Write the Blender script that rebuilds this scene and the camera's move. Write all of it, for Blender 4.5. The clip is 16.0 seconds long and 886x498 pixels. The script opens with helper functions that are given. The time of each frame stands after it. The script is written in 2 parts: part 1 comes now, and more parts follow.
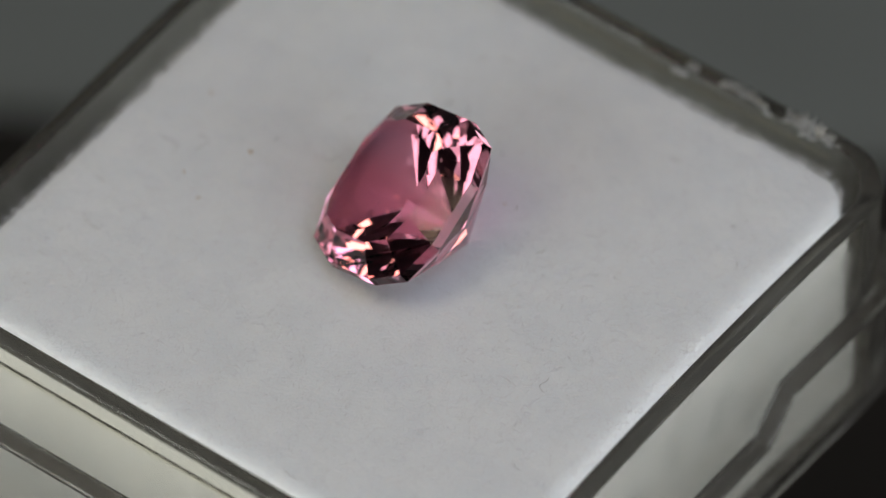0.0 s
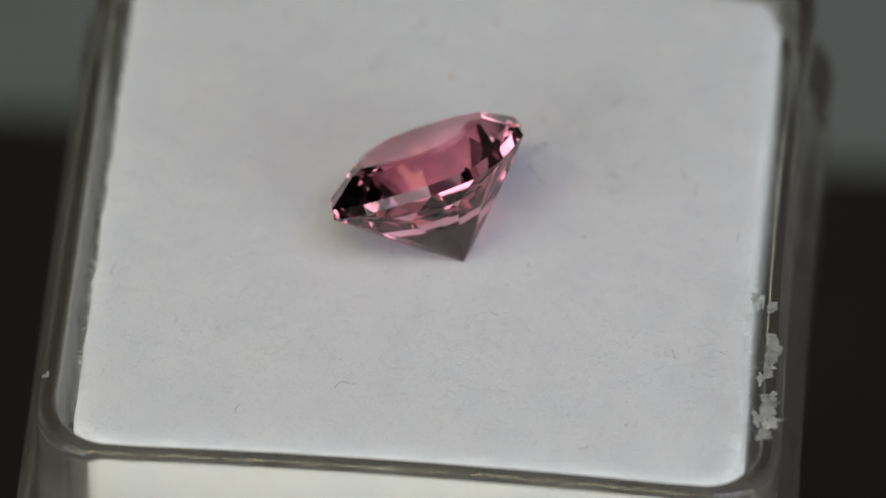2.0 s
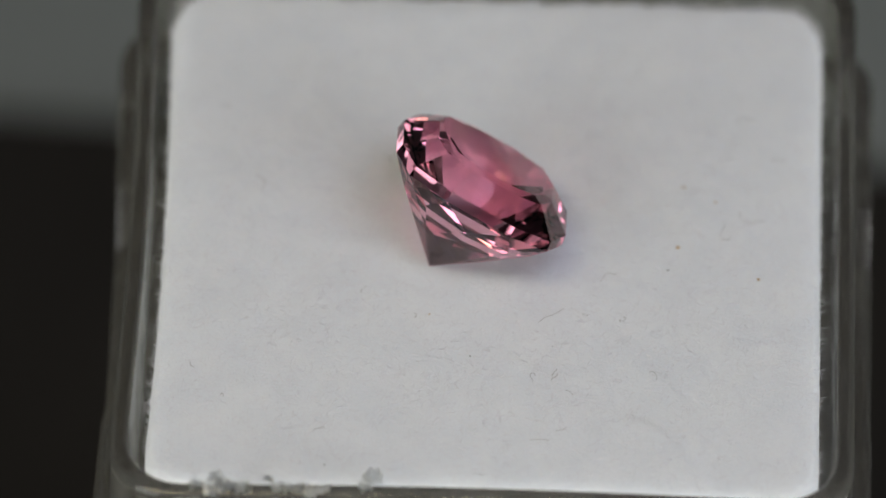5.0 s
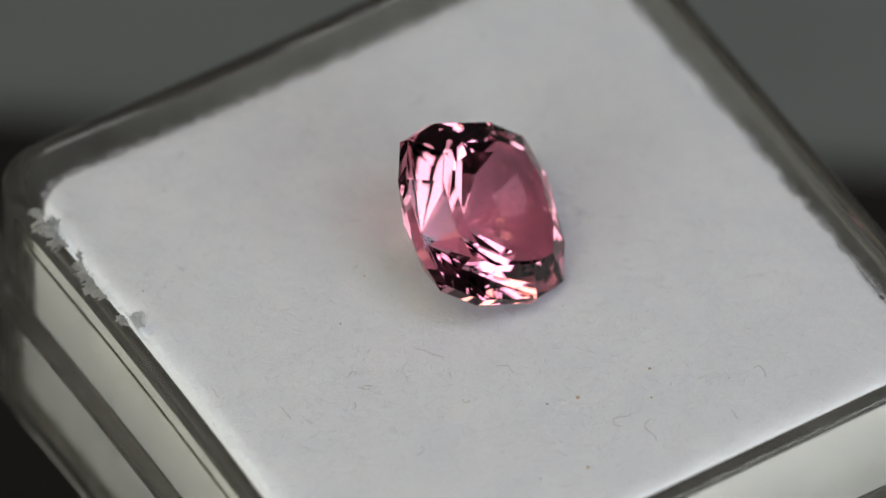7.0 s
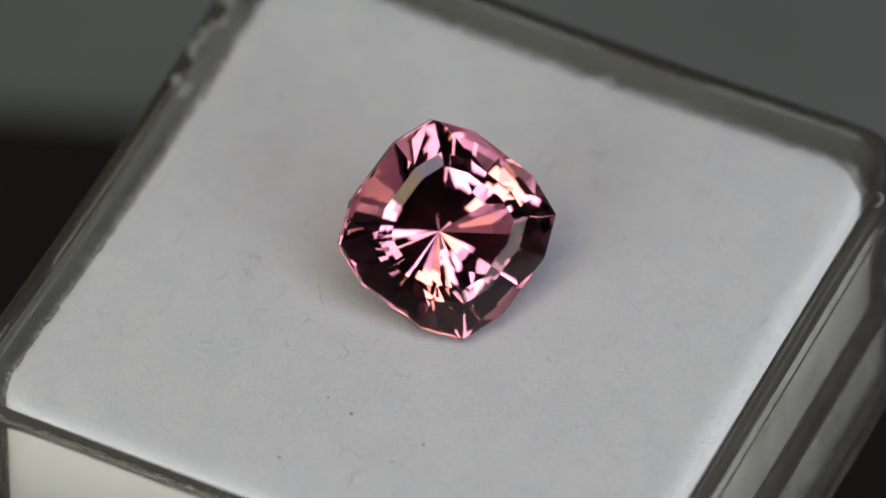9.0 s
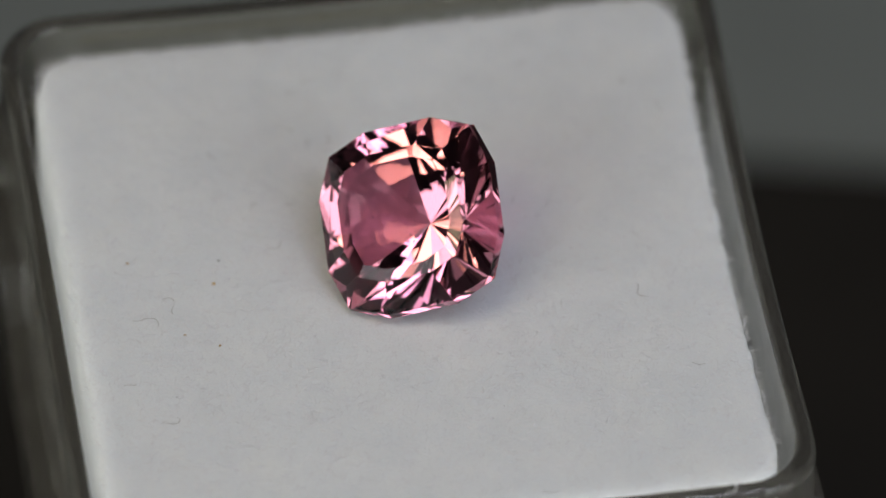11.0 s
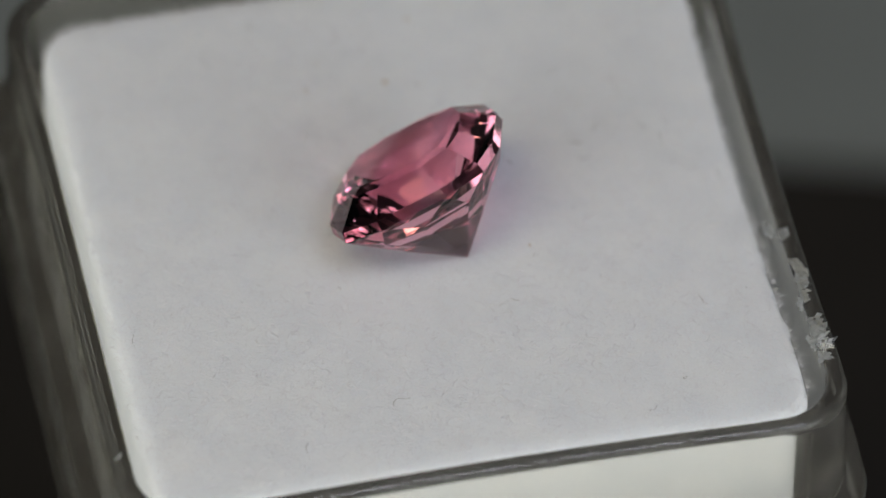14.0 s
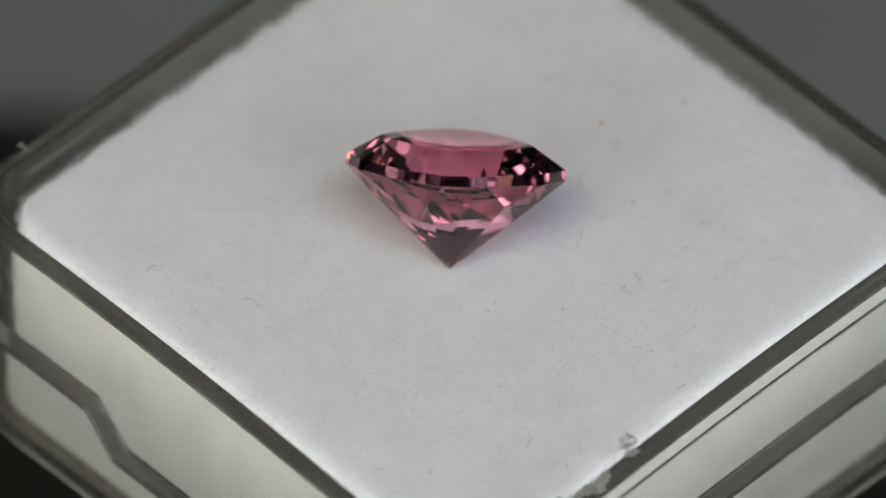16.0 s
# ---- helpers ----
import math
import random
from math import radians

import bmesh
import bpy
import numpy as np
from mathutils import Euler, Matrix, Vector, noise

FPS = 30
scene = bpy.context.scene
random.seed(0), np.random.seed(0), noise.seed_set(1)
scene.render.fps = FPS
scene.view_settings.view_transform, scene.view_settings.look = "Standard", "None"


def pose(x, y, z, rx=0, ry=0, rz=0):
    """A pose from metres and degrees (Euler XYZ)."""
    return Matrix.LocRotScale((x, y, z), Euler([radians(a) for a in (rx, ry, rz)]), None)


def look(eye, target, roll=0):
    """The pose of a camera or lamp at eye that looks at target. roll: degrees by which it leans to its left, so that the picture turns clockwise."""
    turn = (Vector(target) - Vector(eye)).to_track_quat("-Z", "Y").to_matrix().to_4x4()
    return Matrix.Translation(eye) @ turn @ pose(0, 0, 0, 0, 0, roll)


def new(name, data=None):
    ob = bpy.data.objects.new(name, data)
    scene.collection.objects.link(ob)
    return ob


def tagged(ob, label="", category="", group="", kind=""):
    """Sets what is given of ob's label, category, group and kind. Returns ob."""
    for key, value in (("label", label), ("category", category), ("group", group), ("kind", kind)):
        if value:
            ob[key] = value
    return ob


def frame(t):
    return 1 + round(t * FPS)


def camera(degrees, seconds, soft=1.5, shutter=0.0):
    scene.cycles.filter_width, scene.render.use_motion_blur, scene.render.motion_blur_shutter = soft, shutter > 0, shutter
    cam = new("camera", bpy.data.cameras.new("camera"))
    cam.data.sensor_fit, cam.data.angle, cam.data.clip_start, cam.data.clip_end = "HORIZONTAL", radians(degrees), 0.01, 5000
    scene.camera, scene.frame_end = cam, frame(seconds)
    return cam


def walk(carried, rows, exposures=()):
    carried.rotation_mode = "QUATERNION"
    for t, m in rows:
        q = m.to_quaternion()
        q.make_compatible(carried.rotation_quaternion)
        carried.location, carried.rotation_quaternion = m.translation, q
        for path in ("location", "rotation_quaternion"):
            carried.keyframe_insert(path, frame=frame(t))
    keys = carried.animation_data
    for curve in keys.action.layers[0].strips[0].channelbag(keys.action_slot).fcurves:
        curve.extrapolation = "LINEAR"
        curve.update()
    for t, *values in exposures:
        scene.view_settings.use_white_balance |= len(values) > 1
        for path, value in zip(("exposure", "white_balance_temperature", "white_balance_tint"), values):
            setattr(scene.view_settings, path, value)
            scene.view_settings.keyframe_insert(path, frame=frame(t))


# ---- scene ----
MM = 0.001
FZ = 0.072          # height of the foam's top above the tabletop
ELEV, DIST = 48.699, 0.43902

# ---- camera: on a tripod, long macro lens ----
cam = camera(4.988, 16.0, soft=1.5)
EYE = (0, -DIST * math.cos(radians(ELEV)), FZ + DIST * math.sin(radians(ELEV)))
CAM_POSE = pose(*EYE, 0, 0, 0.0067) @ pose(0, 0, 0, 90 - ELEV + 0.0054) @ pose(0, 0, 0, 0, 0, 0.7236)
cam.data.dof.use_dof = True
cam.data.dof.focus_distance = DIST - 0.0045
cam.data.dof.aperture_fstop = 29
walk(cam, [(0.0, CAM_POSE), (16.0, CAM_POSE)],
     [(0, -0.06), (1, 0.13), (2, 0.15), (3.5, 0.16), (5, 0.2), (6.5, 0.18), (8, -0.03), (9.5, -0.03), (11, 0.0), (12, 0.01), (13, 0.06), (14.5, 0.12), (16, 0.18)])

# ---- turn of the display stand: seconds, degrees ----
SPIN = [(0, 0), (0.5, -14.42), (1, -28.98), (1.5, -43.6), (2, -58.17), (2.5, -72.68), (3, -87.22), (3.5, -101.75),
        (4, -116.25), (5, -145.0), (6, -173.2), (6.5, -187.4), (7, -201.7), (7.5, -216.2), (8, -230.8), (9, -259.0),
        (10, -286.3), (10.5, -300.4), (11, -314.6), (11.5, -328.8), (12, -343.1), (12.5, -357.6), (13, -372.3),
        (13.5, -386.9), (14, -401.35), (14.5, -415.7), (15, -430.15), (15.5, -444.6), (16, -458.95)]
TURN = 53.85        # turn of the box on the stand at the start

# ---- world and lamps ----
world = bpy.data.worlds.new("dim_room")
scene.world = world
world.use_nodes = True
world.node_tree.nodes["Background"].inputs[0].default_value = (0.8, 0.9, 1.0, 1)
world.node_tree.nodes["Background"].inputs[1].default_value = 0.03


def area(name, m, sx, sy, watts, colour):
    data = bpy.data.lights.new(name, "AREA")
    data.shape, data.size, data.size_y, data.energy, data.color = "RECTANGLE", sx, sy, watts, colour
    ob = new(name, data)
    ob.matrix_world = m
    return ob


AIM = (0, 0, FZ)
WARM, COOL = (0.98, 0.86, 0.57), (0.81, 0.82, 1.0)
for side, colour in ((-1, WARM), (1, COOL)):
    area("overhead_panel", pose(side * 0.098, -0.115, FZ + 0.29, 0, 0, side * -10), 0.185, 0.10, 0.235, colour)
# two fill lamps added low in front to brighten the box's sides
area("side_fill_west", look((-0.27, -0.29, FZ + 0.18), AIM), 0.30, 0.21, 0.44, (0.915, 0.96, 0.985))
area("side_fill_east", look((0.28, -0.28, FZ + 0.18), AIM), 0.30, 0.21, 0.44, (0.92, 0.96, 0.98))


# ---- materials ----
def material(name):
    m = bpy.data.materials.new(name)
    m.use_nodes = True
    t = m.node_tree
    return m, t, t.nodes["Principled BSDF"]


def node(t, kind, **values):
    n = t.nodes.new(kind)
    for k, v in values.items():
        n.inputs[k].default_value = v
    return n


def mottled(name, dark, light, scale, rough=0.8, bump=0.1, fine=8.0, spec=0.5, bump_distance=0.0002, grain=0.35):
    """Base colour between two tones by noise at two scales, with fine relief."""
    m, t, p = material(name)
    co = t.nodes.new("ShaderNodeTexCoord")
    a = node(t, "ShaderNodeTexNoise", Scale=scale, Detail=5.0)
    b = node(t, "ShaderNodeTexNoise", Scale=scale * fine, Detail=4.0)
    add = t.nodes.new("ShaderNodeMath")
    add.operation = "MULTIPLY_ADD"
    add.inputs[1].default_value = grain
    ramp = t.nodes.new("ShaderNodeValToRGB")
    ramp.color_ramp.elements[0].position, ramp.color_ramp.elements[1].position = 0.45, 0.55 + grain
    ramp.color_ramp.elements[0].color, ramp.color_ramp.elements[1].color = (*dark, 1), (*light, 1)
    bp = node(t, "ShaderNodeBump", Strength=bump, Distance=bump_distance)
    for n in (a, b):
        t.links.new(co.outputs["Object"], n.inputs["Vector"])
    t.links.new(b.outputs["Fac"], add.inputs[0])
    t.links.new(a.outputs["Fac"], add.inputs[2])
    t.links.new(add.outputs[0], ramp.inputs[0])
    t.links.new(ramp.outputs[0], p.inputs["Base Color"])
    t.links.new(b.outputs["Fac"], bp.inputs["Height"])
    t.links.new(bp.outputs[0], p.inputs["Normal"])
    p.inputs["Roughness"].default_value = rough
    p.inputs["Specular IOR Level"].default_value = spec
    return m


FELT = mottled("white_foam", (0.80, 0.835, 0.872), (0.875, 0.90, 0.93), 380, 0.95, 0.3, 24, 0.1, 0.0001, 0.7)
def soft_lumps(m, scale, distance):
    """Adds a broader relief under the fine one."""
    t = m.node_tree
    fine = next(n for n in t.nodes if n.bl_idname == "ShaderNodeBump")
    co = next(n for n in t.nodes if n.bl_idname == "ShaderNodeTexCoord")
    lumps = node(t, "ShaderNodeTexNoise", Scale=scale, Detail=3.0, Roughness=0.6)
    broad = node(t, "ShaderNodeBump", Strength=1.0, Distance=distance)
    t.links.new(co.outputs["Object"], lumps.inputs["Vector"])
    t.links.new(lumps.outputs["Fac"], broad.inputs["Height"])
    t.links.new(broad.outputs[0], fine.inputs["Normal"])


soft_lumps(FELT, 1500, 0.00004)
FELT.node_tree.nodes["Principled BSDF"].inputs["Subsurface Weight"].default_value = 1.0
FELT.node_tree.nodes["Principled BSDF"].inputs["Subsurface Radius"].default_value = (1.0, 1.0, 1.0)
FELT.node_tree.nodes["Principled BSDF"].inputs["Subsurface Scale"].default_value = 0.0005
FIBRE = mottled("grey_fibre", (0.30, 0.29, 0.28), (0.45, 0.44, 0.43), 800, 0.8)
WHITE_FIBRE = mottled("white_fibre", (0.76, 0.765, 0.80), (0.88, 0.88, 0.905), 900, 0.9)
SPECK = mottled("tan_speck", (0.45, 0.30, 0.14), (0.6, 0.42, 0.22), 900, 0.8)
DARK_SPECK = mottled("dark_speck", (0.10, 0.095, 0.09), (0.2, 0.19, 0.18), 900, 0.8)
GREY_TOP = mottled("grey_tabletop", (0.198, 0.215, 0.209), (0.246, 0.268, 0.26), 12, 0.65, 0.1)
BLACK_MAT = mottled("black_mat", (0.014, 0.0125, 0.011), (0.024, 0.021, 0.018), 40, 0.9, 0.4, 20, 0.2)
BLACK_PLASTIC = mottled("black_plastic", (0.012, 0.012, 0.012), (0.02, 0.02, 0.02), 60, 0.4)


def clear_plastic():
    m, t, p = material("clear_polystyrene")
    p.inputs["Base Color"].default_value = (0.945, 0.92, 0.835, 1)
    p.inputs["Transmission Weight"].default_value = 0.976
    p.inputs["IOR"].default_value = 1.55
    co = t.nodes.new("ShaderNodeTexCoord")
    n = node(t, "ShaderNodeTexNoise", Scale=500.0, Detail=4.0)
    r = node(t, "ShaderNodeMapRange")
    r.inputs["From Min"].default_value, r.inputs["From Max"].default_value = 0.4, 0.7
    r.inputs["To Min"].default_value, r.inputs["To Max"].default_value = 0.03, 0.2
    t.links.new(co.outputs["Object"], n.inputs["Vector"])
    t.links.new(n.outputs["Fac"], r.inputs["Value"])
    t.links.new(r.outputs[0], p.inputs["Roughness"])
    return m


def frosted_plastic():
    m, t, p = material("torn_plastic")
    p.inputs["Base Color"].default_value = (0.86, 0.875, 0.87, 1)
    p.inputs["Transmission Weight"].default_value = 0.82
    p.inputs["Roughness"].default_value = 0.35
    p.inputs["IOR"].default_value = 1.5
    return m


def gem_glass():
    """Pink crystal: light is tinted where it enters and leaves, and a little at each inner reflection."""
    m = bpy.data.materials.new("pink_gem")
    m.use_nodes = True
    t = m.node_tree
    t.nodes.clear()
    out = t.nodes.new("ShaderNodeOutputMaterial")
    through_it = node(t, "ShaderNodeBsdfRefraction", Color=(1.0, 0.71, 0.79, 1), Roughness=0.0, IOR=1.64)
    off_it = node(t, "ShaderNodeBsdfGlossy", Color=(1.0, 0.84, 0.86, 1), Roughness=0.0)
    fresnel = node(t, "ShaderNodeFresnel", IOR=1.64)
    mix = t.nodes.new("ShaderNodeMixShader")
    t.links.new(fresnel.outputs[0], mix.inputs[0])
    t.links.new(through_it.outputs[0], mix.inputs[1])
    t.links.new(off_it.outputs[0], mix.inputs[2])
    t.links.new(mix.outputs[0], out.inputs[0])
    return m


CLEAR, TORN, GEM = clear_plastic(), frosted_plastic(), gem_glass()


# ---- building helpers ----
def part(name, bm, mat, parent=None, label="", smooth=False):
    me = bpy.data.meshes.new(name)
    bmesh.ops.recalc_face_normals(bm, faces=bm.faces)
    bm.to_mesh(me)
    bm.free()
    me.materials.append(mat)
    if smooth:
        for f in me.polygons:
            f.use_smooth = True
    ob = new(name, me)
    if parent:
        ob.parent = parent
    if label:
        ob["label"] = label
    return ob


def empty(name, m):
    ob = new(name)
    ob.empty_display_size = 0.005
    ob.matrix_world = m
    return ob


XS = [-11.4, -9.8, -8.2, -6.6, -4.9, -3.3, -1.6, 0, 1.6, 3.3, 4.9, 6.6, 8.2, 9.8, 11.4]
XS_FINE = [-11.9 + 0.35 * i for i in range(69)]
CX, CY = -0.63, 1.96      # middle of the box beside the axis of the stand


def bow(k, u):
    """How far two of the walls are pressed in, most at their middle."""
    return (0.22, 0.2, 0.0, 0.0)[k] * max(0.0, 1 - (u / 11.4) ** 2)


def outline(h, r, arc=14, xs=XS):
    """A square of half width h with rounded corners, in mm, anticlockwise; each point with its side."""
    pts = []
    for k in range(4):
        side = [(x, -h + bow(k, x)) for x in xs] + [(h - r + r * math.sin(a), -h + r - r * math.cos(a))
                                       for a in [math.pi / 2 * i / arc for i in range(arc + 1)]]
        for x, y in side:
            for _ in range(k):
                x, y = -y, x
            pts.append((x + CX, y + CY, k))
    return pts


def loft(bm, loops, close_first=True, close_last=True):
    rings = [[bm.verts.new((x * MM, y * MM, z * MM)) for x, y, z in lp] for lp in loops]
    n = len(rings[0])
    for a, b in zip(rings, rings[1:]):
        for i in range(n):
            bm.faces.new((a[i], a[(i + 1) % n], b[(i + 1) % n], b[i]))
    if close_first:
        bm.faces.new(rings[0][::-1])
    if close_last:
        bm.faces.new(rings[-1])
    return rings


def box_bm(lo, hi, bevel=0.0):
    bm = bmesh.new()
    bmesh.ops.create_cube(bm, size=1)
    for v in bm.verts:
        v.co = Vector([l + (c + 0.5) * (h - l) for c, l, h in zip(v.co, lo, hi)])
    if bevel:
        bmesh.ops.bevel(bm, geom=bm.edges[:], offset=bevel, segments=2, affect="EDGES")
    return bm


# ---- the setting ----
tagged(part("tabletop", box_bm((-0.9, -0.9, -0.03), (0.9, 0.9, 0), 0.003), GREY_TOP),
       "matt grey tabletop under the dark mat", "tabletop", kind="structure")
mat_ob = part("mat", box_bm((-0.25, -0.35, 0.0), (0.25, 0.0, 0.0015), 0.0005), BLACK_MAT)
mat_ob.matrix_world = pose(0, 0.070, 0, 0, 0, -4.0)
tagged(mat_ob, "thin black mat with a straight edge on the grey tabletop", "mat", kind="structure")

# unseen walls and ceiling, added so that the stone's dark facets stay dark
WALL_PAINT = mottled("grey_wall_paint", (0.34, 0.34, 0.35), (0.40, 0.40, 0.41), 6, 0.85, 0.1)
for name, lo, hi in (("wall_north", (-1.0, 0.9, -0.03), (1.0, 1.0, 1.5)), ("wall_south", (-1.0, -1.0, -0.03), (1.0, -0.9, 1.5)),
                     ("wall_east", (0.9, -0.9, -0.03), (1.0, 0.9, 1.5)), ("wall_west", (-1.0, -0.9, -0.03), (-0.9, 0.9, 1.5)),
                     ("ceiling", (-1.0, -1.0, 1.5), (1.0, 1.0, 1.6))):
    tagged(part(name, box_bm(lo, hi), WALL_PAINT), "unseen grey " + name.split("_")[0] + " added to keep the surroundings dark", name.split("_")[0], kind="structure")


# ---- the display stand under the box ----
def display_stand():
    ob = empty("display_stand", pose(0, 0, 0))
    tagged(ob, "small black motor stand that turns the box", "turntable")
    z0 = 1.5
    bm = bmesh.new()
    circ = lambda r, z: [(r * math.cos(a), r * math.sin(a), z) for a in [math.tau * i / 40 for i in range(40)]]
    loft(bm, [circ(10, z0), circ(10.5, z0 + 0.5), circ(10.5, z0 + 6), circ(9.5, z0 + 7)])
    part("foot", bm, BLACK_PLASTIC, ob)
    bm = bmesh.new()
    loft(bm, [circ(6, z0 + 7), circ(6, 57.25)])
    part("column", bm, BLACK_PLASTIC, ob)
    bm = bmesh.new()
    loft(bm, [circ(8, 57.25), circ(9.5, 57.75), circ(9.5, 60.35), circ(9.2, 60.85)])
    part("platter", bm, BLACK_PLASTIC, ob)
    return ob


STAND = display_stand()


# ---- the clear box ----
LEDGE, LEDGE_NOTCHED, NOTCH = -4.4, -4.8, -6.85
BASE = -11.15


def ledge_z(x, k):
    if k % 2:
        return LEDGE
    f = min(max((6.6 - abs(x)) / 1.7, 0), 1)
    return LEDGE_NOTCHED + (NOTCH - LEDGE_NOTCHED) * f


def collar(z):
    """Half width of the collar, which widens a hair towards the ledge."""
    return 15.78 + 0.005 * (0.65 - z)


def gem_box():
    ob = empty("gem_box", pose(0, 0, FZ))
    tagged(ob, "clear square plastic gem box without its lid, with a chipped rim", "gem box")

    def ring(h, r, z):
        return [(x, y, z) for x, y, k in outline(h, r)]

    def led(h, r, dz):
        ref = [(x - CX if k % 2 == 0 else y - CY, k) for x, y, k in outline(16.56, 2.95)]
        return [(x, y, ledge_z(u, k) + dz) for (x, y, _), (u, k) in zip(outline(h, r), ref)]
    bm = bmesh.new()
    loft(bm, [ring(16.2, 2.7, BASE), ring(16.55, 2.9, BASE + 0.1), ring(16.7, 3.0, BASE + 0.4), led(16.7, 3.0, -0.14), led(16.66, 2.98, -0.04),
              led(16.56, 2.95, 0), led(15.94, 2.8, 0.0), led(15.84, 2.75, 0.04), led(15.8, 2.7, 0.14), ring(15.78, 2.7, 0.65)]
         + [ring(15.35 + 0.43 * math.cos(a), 2.3 + 0.4 * math.cos(a), 0.68 + 0.43 * math.sin(a)) for a in [radians(15 * i) for i in range(1, 7)]]
         + [ring(15.18, 2.5, 1.11), ring(15.06, 2.4, 1.05), ring(14.98, 2.4, 0.93), ring(14.96, 2.4, BASE + 0.5)])
    bmesh.ops.recalc_face_normals(bm, faces=bm.faces)
    for e in bm.edges:
        a, b = (v.co for v in e.verts)
        e.smooth = min(a.z, b.z) > 0.6 * MM and radians(12) < e.calc_face_angle() < radians(20) or abs(a.z - b.z) > (a - b).xy.length and radians(0.2) < e.calc_face_angle() < radians(10)
    part("body", bm, CLEAR, ob, smooth=True).visible_shadow = False
    # snap beads on the two plain sides
    for s in (-1, 1):
        bm = bmesh.new()
        prof = [(0.0, -0.2), (0.05, -0.06), (0.05, 0.06), (0.0, 0.2)]
        rings = [[bm.verts.new(((CX + s * (15.775 - bow(2 - s, y) + dx * (1 if 0 < i < 6 else 0.1))) * MM, (CY + y) * MM, (-0.33 + dz) * MM)) for dx, dz in prof]
                 for i, y in enumerate((-12.0, -11.4, -5, 0, 5, 11.4, 12.0))]
        for a, b in zip(rings, rings[1:]):
            for i in range(4):
                bm.faces.new((a[i], a[(i + 1) % 4], b[(i + 1) % 4], b[i]))
        bm.faces.new(rings[0])
        bm.faces.new(rings[-1])
        part("snap_bead", bm, CLEAR, ob).visible_shadow = False
    return ob


BOX = gem_box()


# ---- the foam insert ----
def foam_top(x, y):
    u, v = x - CX, y - CY
    edge = 14.34 - max(-v + bow(0, u), u + bow(1, v), v, -u)
    z = 0.035 * noise.noise((x * 0.9, y * 0.9, 3)) + 0.02 * noise.noise((x * 3.1, y * 3.1, 7))
    return z - 0.25 * math.exp(-max(edge, 0) / 0.25)


def foam_insert():
    ob = empty("foam_insert", pose(0, 0, FZ))
    tagged(ob, "soft white foam pad with lint, filling the clear box", "foam insert")
    h, n = 14.32, 22
    bm = bmesh.new()
    loops = [[(x, y, BASE + 0.6) for x, y, k in outline(h, 2.1, 10, XS_FINE)], [(x, y, -1.0) for x, y, k in outline(h, 2.1, 10, XS_FINE)]]
    for s in (1.0, 0.992, 0.98, 0.965, 0.95, 0.93, 0.9) + tuple(0.9 * (1 - i / n) for i in range(1, n)):
        loop = []
        for x, y, k in outline(h, 2.1, 10, XS_FINE):
            px, py = CX + (x - CX) * s, CY + (y - CY) * s
            wob = 0.10 * noise.noise((x * 0.9, y * 0.9, 1)) + 0.10 * noise.noise((x * 2.3, y * 2.3, 5)) + 0.07 * noise.noise((x * 5, y * 5, 9)) - 0.06 if s > 0.96 else 0
            d = Vector((x - CX, y - CY)).normalized() * wob
            loop.append((px + d.x, py + d.y, foam_top(px, py) - (0.4 if s == 1.0 else 0)))
        loops.append(loop)
    loft(bm, loops)
    part("pad", bm, FELT, ob, smooth=True)
    return ob


FOAM = foam_insert()


# ---- the gemstone ----
def gemstone():
    g1, g0 = 4.72, 4.27          # girdle's upper and lower edge above the culet
    rc, rs, da = 4.80, 4.41, 24.0

    def ring12(f, z, fc=1.0):
        out = []
        for k in range(4):
            for r, a in ((rc * fc, 0), (rs, da), (rs, 90 - da)):
                out.append((f * r * math.cos(radians(a + 90 * k)), f * r * math.sin(radians(a + 90 * k)), z))
        return out
    points = ring12(1.0, g0) + ring12(0.983, g1) + ring12(0.685, 5.62) + ring12(0.56, 5.74) + [(0, 0, 0)]
    # pavilion: three rows of facets, each a little flatter than the one above, down to the culet
    g = [Vector(p) for p in ring12(1.0, g0)]
    mid = [(g[i] + g[(i + 1) % 12]) / 2 for i in range(12)]
    rng = random.Random(3)

    def rows_of(ring, f, z, round_to):
        out = []
        for v in ring:
            r = v.xy.length * (1 - round_to) + 4.4 * round_to
            d = v.xy.normalized() * r * f * (1 + rng.uniform(-0.006, 0.006))
            out.append((d.x, d.y, z + rng.uniform(-0.05, 0.05)))
        return out
    points += rows_of(mid, 0.835, 3.30, 0.25) + rows_of(g, 0.475, 1.90, 0.5) + rows_of(mid, 0.482, 1.86, 0.5)
    bm = bmesh.new()
    verts = [bm.verts.new(Vector(p) * MM) for p in points]
    bmesh.ops.convex_hull(bm, input=verts)
    bmesh.ops.dissolve_limit(bm, angle_limit=radians(0.6), verts=bm.verts[:], edges=bm.edges[:])
    ob = part("gemstone", bm, GEM)
    return tagged(ob, "faceted pink cushion-cut gemstone lying tilted on white foam", "gemstone")


STONE = gemstone()
STONE_POSE = pose(0.94 * MM, -0.60 * MM, FZ, 0, 0, 130.25) @ pose(0, 0, 0, 0, 40.0, 0) @ pose(0, 0, 0, 0, 0, 87.2)


def inclusions():
    for x, y, z, r in ((0.9, -0.5, 5.1, 0.035), (-0.4, 0.6, 4.9, 0.03), (1.5, 0.7, 5.0, 0.025), (-1.2, -0.9, 4.6, 0.03), (0.1, 1.5, 4.4, 0.025)):
        bm = bmesh.new()
        bmesh.ops.create_icosphere(bm, subdivisions=1, radius=r * MM)
        for v in bm.verts:
            v.co = Vector((v.co.x * 1.4, v.co.y, v.co.z * 0.8)) + Vector((x, y, z)) * MM
        part("inclusion", bm, DARK_SPECK, STONE, "tiny dark inclusion")


inclusions()


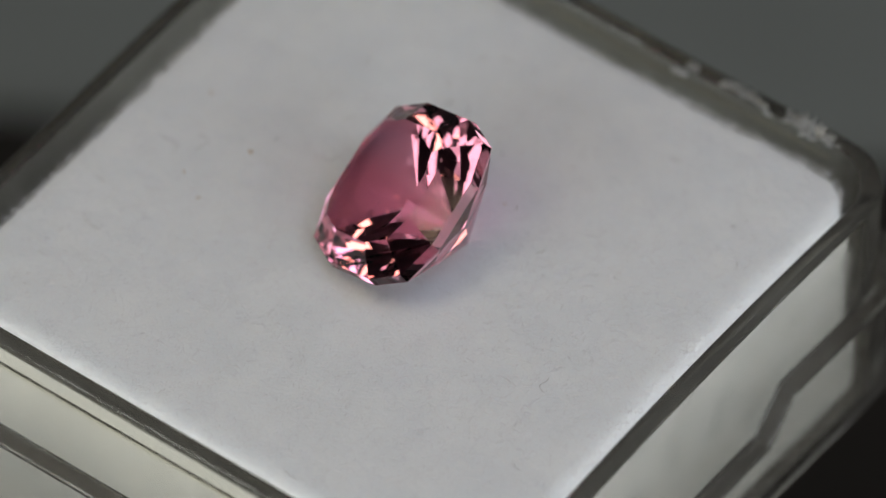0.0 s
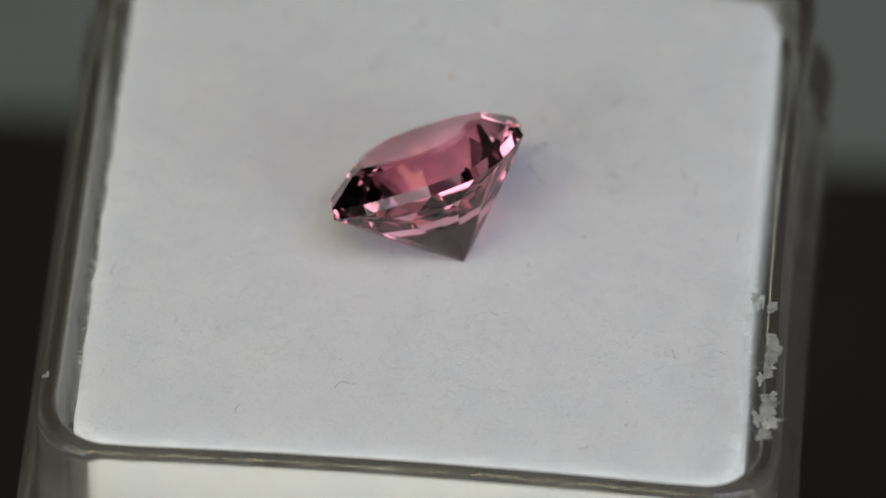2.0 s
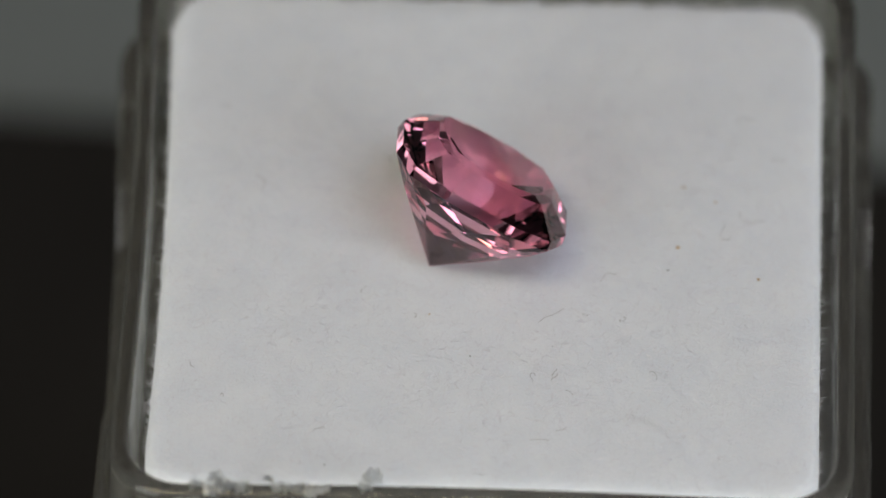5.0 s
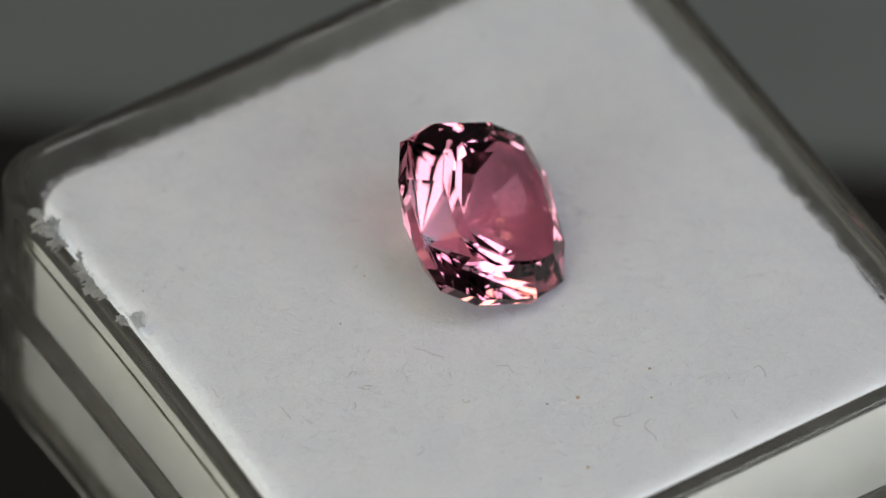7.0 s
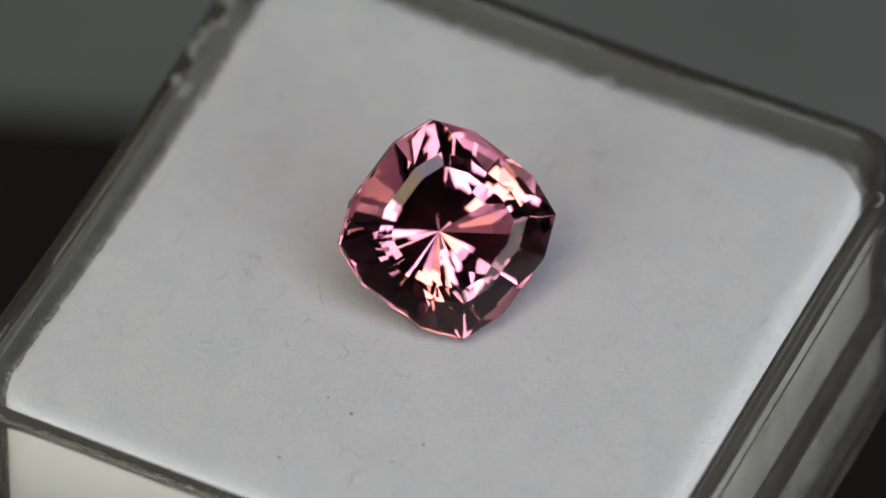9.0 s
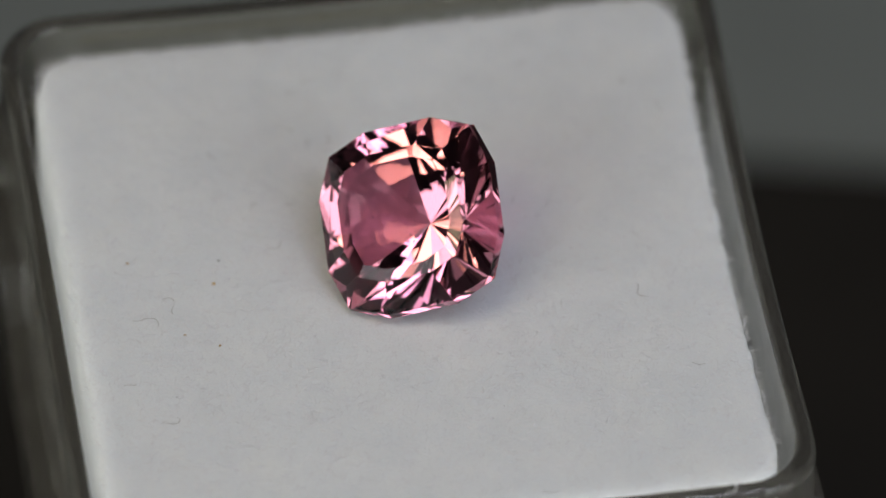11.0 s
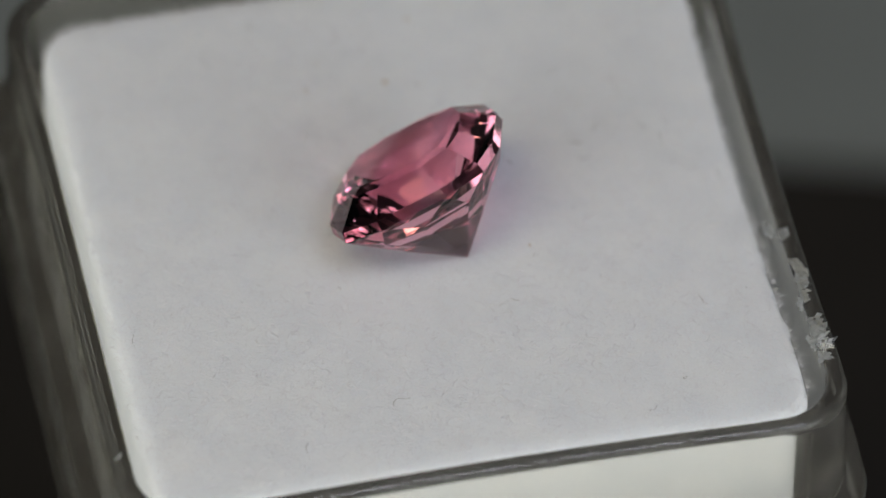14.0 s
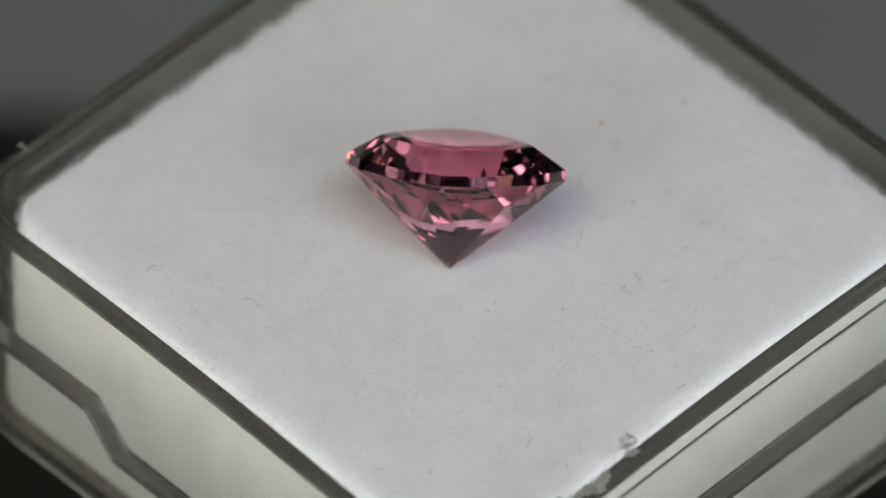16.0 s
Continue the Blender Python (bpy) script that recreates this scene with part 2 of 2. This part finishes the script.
# ---- lint, specks and fringe on the foam ----
def tube(bm, pts, r, sides=5):
    rings = []
    for i, p in enumerate(pts):
        a, b = pts[max(i - 1, 0)], pts[min(i + 1, len(pts) - 1)]
        d = (b - a).normalized()
        u = d.cross(Vector((0.1, 0.2, 1))).normalized()
        w = d.cross(u)
        k = r * (0.45 if i in (0, len(pts) - 1) else 1)
        rings.append([bm.verts.new((p + (u * math.cos(math.tau * j / sides) + w * math.sin(math.tau * j / sides)) * k) * MM) for j in range(sides)])
    for a, b in zip(rings, rings[1:]):
        for j in range(sides):
            bm.faces.new((a[j], a[(j + 1) % sides], b[(j + 1) % sides], b[j]))
    bm.faces.new(rings[0])
    bm.faces.new(rings[-1])


# middle x, y, length and heading of each fibre, and how much it curls
LINT = [(3.6, 4.7, 1.1, 118, 40), (7.1, 4.0, 0.7, 111, -150), (1.25, 7.1, 0.8, -174, 60), (-8.0, 12.9, 0.9, 78, 250), (-1.4, 12.1, 1.3, 110, 200),
        (-2.2, 13.2, 1.3, 175, -220), (7.0, 5.0, 0.3, 149, 30), (-5.7, 14.4, 0.5, -178, 120), (3.7, 7.8, 0.5, 150, 260), (3.5, 6.2, 0.3, -178, 90),
        (-3.6, -8.0, 0.9, -80, 190), (2.4, -3.4, 0.4, 12, 150), (10.6, 4.4, 0.7, 1, 240), (12.6, 1.9, 0.5, -9, -200), (3.8, -1.1, 0.3, 77, 60),
        (6.9, 4.9, 0.6, -165, 80), (7.9, 5.6, 0.4, 125, 60), (10.0, 5.3, 0.4, 131, 60), (6.8, 9.2, 0.6, -162, 170), (-14.1, -2.4, 0.6, -90, 40),
        (-8.0, -9.8, 0.5, -72, 120), (8.6, -9.2, 0.35, -50, 200), (6.9, -10.6, 0.4, -45, 120), (10.3, -5.0, 0.5, -70, 60)]
SPECKS = [(-0.5, 10.1, 0.085, 1), (-3.2, 11.7, 0.05, 1), (1.2, 13.6, 0.07, 1), (3.7, -0.5, 0.045, 1), (-4.0, 10.3, 0.06, 1), (5.3, 4.8, 0.03, 0), (-5.9, 9.9, 0.022, 0),
          (-6.6, 12.5, 0.022, 0), (0.8, 9.7, 0.05, 0), (6.0, 1.3, 0.035, 0), (-9.1, -1.2, 0.03, 0), (12.3, -4.7, 0.03, 0)]


def lint():
    for x, y, length, head, curl in LINT:
        bm = bmesh.new()
        n = 10
        d = radians(head - curl / 2)
        p, pts = Vector((0, 0)), []
        for i in range(n + 1):
            pts.append(p.copy())
            d += radians(curl * 0.6) * (2 * i / n if i % 5 else 0.3) / n + radians(75) * noise.noise((x * 3, y * 3, i * 0.45))
            p = p + Vector((math.cos(d), math.sin(d))) * length * 1.25 / n
        mid = sum(pts, Vector((0, 0))) / len(pts)
        path = []
        for q in pts:
            q = q - mid + Vector((x, y))
            path.append(Vector((q.x, q.y, foam_top(q.x, q.y) + 0.03)))
        tube(bm, path, 0.010)
        part("lint_fibre", bm, FIBRE, FOAM, "fine grey lint fibre")
    for x, y, r, tan in SPECKS:
        bm = bmesh.new()
        bmesh.ops.create_icosphere(bm, subdivisions=2, radius=1)
        for v in bm.verts:
            k = r * (1 + 0.5 * noise.noise(v.co * 1.3 + Vector((x, y, 0))))
            v.co = Vector((x + v.co.x * k, y + v.co.y * k, foam_top(x, y) + v.co.z * k * 0.5)) * MM
        part("speck", bm, SPECK if tan else DARK_SPECK, FOAM, "tiny tan speck" if tan else "tiny dark speck")


lint()


def fringe():
    """Short white fibres that stand out of the pad, thickest along its edge."""
    rng = random.Random(5)
    bm = bmesh.new()
    edge = outline(14.30, 2.1)
    for i in range(16500):
        if i < 14000:
            k = rng.randrange(len(edge))
            (x0, y0, _), (x1, y1, _) = edge[k], edge[(k + 1) % len(edge)]
            if rng.random() > math.hypot(x1 - x0, y1 - y0) / 3.6:
                continue
            f, back = rng.random(), rng.random() ** 2 * 0.5
            x, y = x0 + (x1 - x0) * f, y0 + (y1 - y0) * f
            out = Vector((x - CX, y - CY, 0)).normalized()
            x, y = x - out.x * back, y - out.y * back
            d = (out * rng.uniform(0.0, 0.9) + Vector((rng.uniform(-0.8, 0.8), rng.uniform(-0.8, 0.8), rng.uniform(0.1, 0.9)))).normalized()
            length = rng.uniform(0.12, 0.3) + 0.5 * rng.random() ** 3
        else:
            x, y = CX + rng.uniform(-13.6, 13.6), CY + rng.uniform(-13.6, 13.6)
            a = rng.uniform(0, math.tau)
            d = Vector((math.cos(a), math.sin(a), rng.uniform(0.0, 0.35))).normalized()
            length = rng.uniform(0.1, 0.4)
        p = Vector((x, y, foam_top(x, y) - 0.01))
        u = d.cross(Vector((0.3, 0.1, 1))).normalized() * 0.011
        w = d.cross(u).normalized() * 0.011
        tip = bm.verts.new((p + d * length + Vector((0, 0, -0.02 * rng.random()))) * MM)
        base = [bm.verts.new((p + c) * MM) for c in (u, w - u * 0.5, -w - u * 0.5)]
        for j in range(3):
            bm.faces.new((base[j], base[(j + 1) % 3], tip))
    tagged(part("fringe", bm, WHITE_FIBRE, FOAM), kind="stuff")


fringe()


def fuzz():
    """Fine matted fibres all over the top of the pad."""
    rng = np.random.default_rng(8)
    n = 24000
    head = rng.uniform(0, math.tau, n)
    bend = rng.uniform(-1.6, 1.6, n)
    step = rng.uniform(0.05, 0.16, n)
    x, y = CX + rng.uniform(-13.9, 13.9, n), CY + rng.uniform(-13.9, 13.9, n)
    lift = rng.uniform(0.0, 0.05, n)
    r = rng.uniform(0.006, 0.011, n)
    verts = np.zeros((n, 4, 3, 3))
    for k in range(4):
        z = np.array([foam_top(a, b) for a, b in zip(x, y)]) + lift * (0.1, 0.8, 1.0, 0.3)[k]
        for j in range(3):
            side, up = math.cos(math.tau * j / 3), math.sin(math.tau * j / 3)
            verts[:, k, j] = np.stack([x - np.sin(head) * r * side, y + np.cos(head) * r * side, z + r * up], 1)
        x, y, head = x + np.cos(head) * step, y + np.sin(head) * step, head + bend * 0.4
    quad = np.array([(k * 3 + j, k * 3 + (j + 1) % 3, k * 3 + 3 + (j + 1) % 3, k * 3 + 3 + j) for k in range(3) for j in range(3)])
    faces = (np.arange(n)[:, None, None] * 12 + quad[None]).reshape(-1, 4)
    me = bpy.data.meshes.new("fuzz")
    me.from_pydata((verts.reshape(-1, 3) * MM).tolist(), [], faces.tolist())
    me.materials.append(WHITE_FIBRE)
    ob = new("fuzz", me)
    ob.parent = FOAM
    tagged(ob, kind="stuff")


fuzz()


# ---- torn flakes on the chipped rim ----
def flake(x, y, wide, tall, lean, turn, seed):
    """A torn, crumpled chip of plastic, thick at its root on the rim and ragged at its end."""
    bm = bmesh.new()
    nu, nv = 13, 8
    m = pose((x + 0.15) * MM, y * MM, 0.98 * MM, 0, 0, turn) @ pose(0, 0, 0, 0, lean, 0)
    top, bot = [], []
    for j in range(nv):
        v = j / (nv - 1)
        a, b = [], []
        for i in range(nu):
            u = i / (nu - 1) - 0.5
            rag = 1 + 0.75 * v * (noise.noise((u * 5, seed, 2.0)) + 0.5 * noise.noise((u * 13, seed, 6.0)))
            w = wide * (1 - 0.25 * v + 0.35 * noise.noise((v * 3, seed, 9)))
            px = 0.2 * noise.noise((u * 4, v * 4, seed)) + 0.09 * noise.noise((u * 10, v * 8, seed)) + 0.22 * v * v
            py, pz = u * w + 0.10 * noise.noise((v * 4, seed, u)), v * tall * rag
            th = (0.08 * (1 - 0.7 * v) + 0.025 * noise.noise((u * 9, v * 9, seed + 4))) * (1 - 1.2 * u * u)
            a.append(bm.verts.new(m @ (Vector((px + th, py, pz)) * MM)))
            b.append(bm.verts.new(m @ (Vector((px - th, py, pz)) * MM)))
        top.append(a)
        bot.append(b)
    for j in range(nv - 1):
        for i in range(nu - 1):
            bm.faces.new((top[j][i], top[j][i + 1], top[j + 1][i + 1], top[j + 1][i]))
            bm.faces.new((bot[j][i], bot[j + 1][i], bot[j + 1][i + 1], bot[j][i + 1]))
        bm.faces.new((top[j][0], top[j + 1][0], bot[j + 1][0], bot[j][0]))
        bm.faces.new((top[j][-1], bot[j][-1], bot[j + 1][-1], top[j + 1][-1]))
    for i in range(nu - 1):
        bm.faces.new((top[0][i], bot[0][i], bot[0][i + 1], top[0][i + 1]))
        bm.faces.new((top[-1][i], top[-1][i + 1], bot[-1][i + 1], bot[-1][i]))
    part("torn_flake", bm, TORN, BOX, "torn whitish plastic flake")


for args in ((13.85, -2.6, 0.95, 0.75, -85, 0, 1), (14.1, -2.9, 0.8, 0.35, 20, 0, 2), (14.15, -4.75, 0.8, 0.5, 55, 12, 3), (14.2, -5.2, 1.0, 0.62, 70, -14, 4),
             (14.15, -5.85, 0.9, 0.5, 40, 8, 5), (14.1, -6.5, 0.9, 0.38, 65, -6, 6), (14.0, -7.0, 0.6, 0.36, -50, 0, 12), (14.15, -8.2, 0.9, 0.7, 60, 18, 7),
             (14.1, -8.8, 1.2, 0.8, 35, -8, 8), (14.2, -9.45, 1.1, 0.85, 65, 22, 9), (14.0, -9.2, 0.9, 0.45, -60, 10, 13), (14.1, -10.0, 0.7, 0.6, 45, -18, 10)):
    x, y, wide, tall, *rest = args
    flake(x, y, wide * 0.85, tall * 0.72, *rest)


def curl_and_dust():
    """A burr that curls off the far rim, and scratches and dust on the clear walls."""
    bm = bmesh.new()
    tube(bm, [Vector((-16.05 - 0.16 * math.sin(a) - 0.1 * a / 3, -9.8 + 0.18 * math.cos(a), 1.05 + 0.14 * a)) for a in [i * 0.45 for i in range(11)]], 0.055, 6)
    part("burr", bm, TORN, BOX, "curled whitish plastic burr")
    rng = random.Random(11)
    for x, z, length, lean in ((-8.1, -1.6, 0.8, 80), (-6.6, -2.6, 1.1, -8), (2.4, -2.2, 0.5, 20), (6.8, -1.4, 0.7, 65)):
        bm = bmesh.new()
        d = Vector((math.cos(radians(lean)), 0, math.sin(radians(lean))))
        y = CY - collar(z) + bow(0, x - CX) - 0.01
        tube(bm, [Vector((x, y, z)) + d * length * (k / 6 - 0.5) + Vector((0.03 * math.sin(k * 1.3), 0, 0.02 * math.cos(k))) for k in range(7)], 0.012, 4)
        part("scratch", bm, DARK_SPECK, BOX, "fine dark scratch on the clear wall")
    for i in range(26):
        side = i % 4
        u, z, r = rng.uniform(-12, 12), rng.uniform(-3.2, 0.2), rng.uniform(0.015, 0.035)
        h = collar(z) - bow(side, u)
        p = [(CX + u, CY - h), (CX + h, CY + u), (CX + u, CY + h), (CX - h, CY + u)][side]
        bm = bmesh.new()
        bmesh.ops.create_icosphere(bm, subdivisions=1, radius=r)
        for v in bm.verts:
            v.co = (v.co + Vector((*p, z))) * MM
        part("dust_speck", bm, SPECK if i % 5 == 0 else DARK_SPECK, BOX, "speck of dust")


curl_and_dust()


# ---- all that turns ----
def motions():
    for ob, base in ((BOX, pose(0, 0, FZ)), (FOAM, pose(0, 0, FZ)), (STONE, STONE_POSE), (STAND, pose(0, 0, 0))):
        walk(ob, [(t, pose(0, 0, 0, 0, 0, a + TURN) @ base) for t, a in SPIN])


motions()
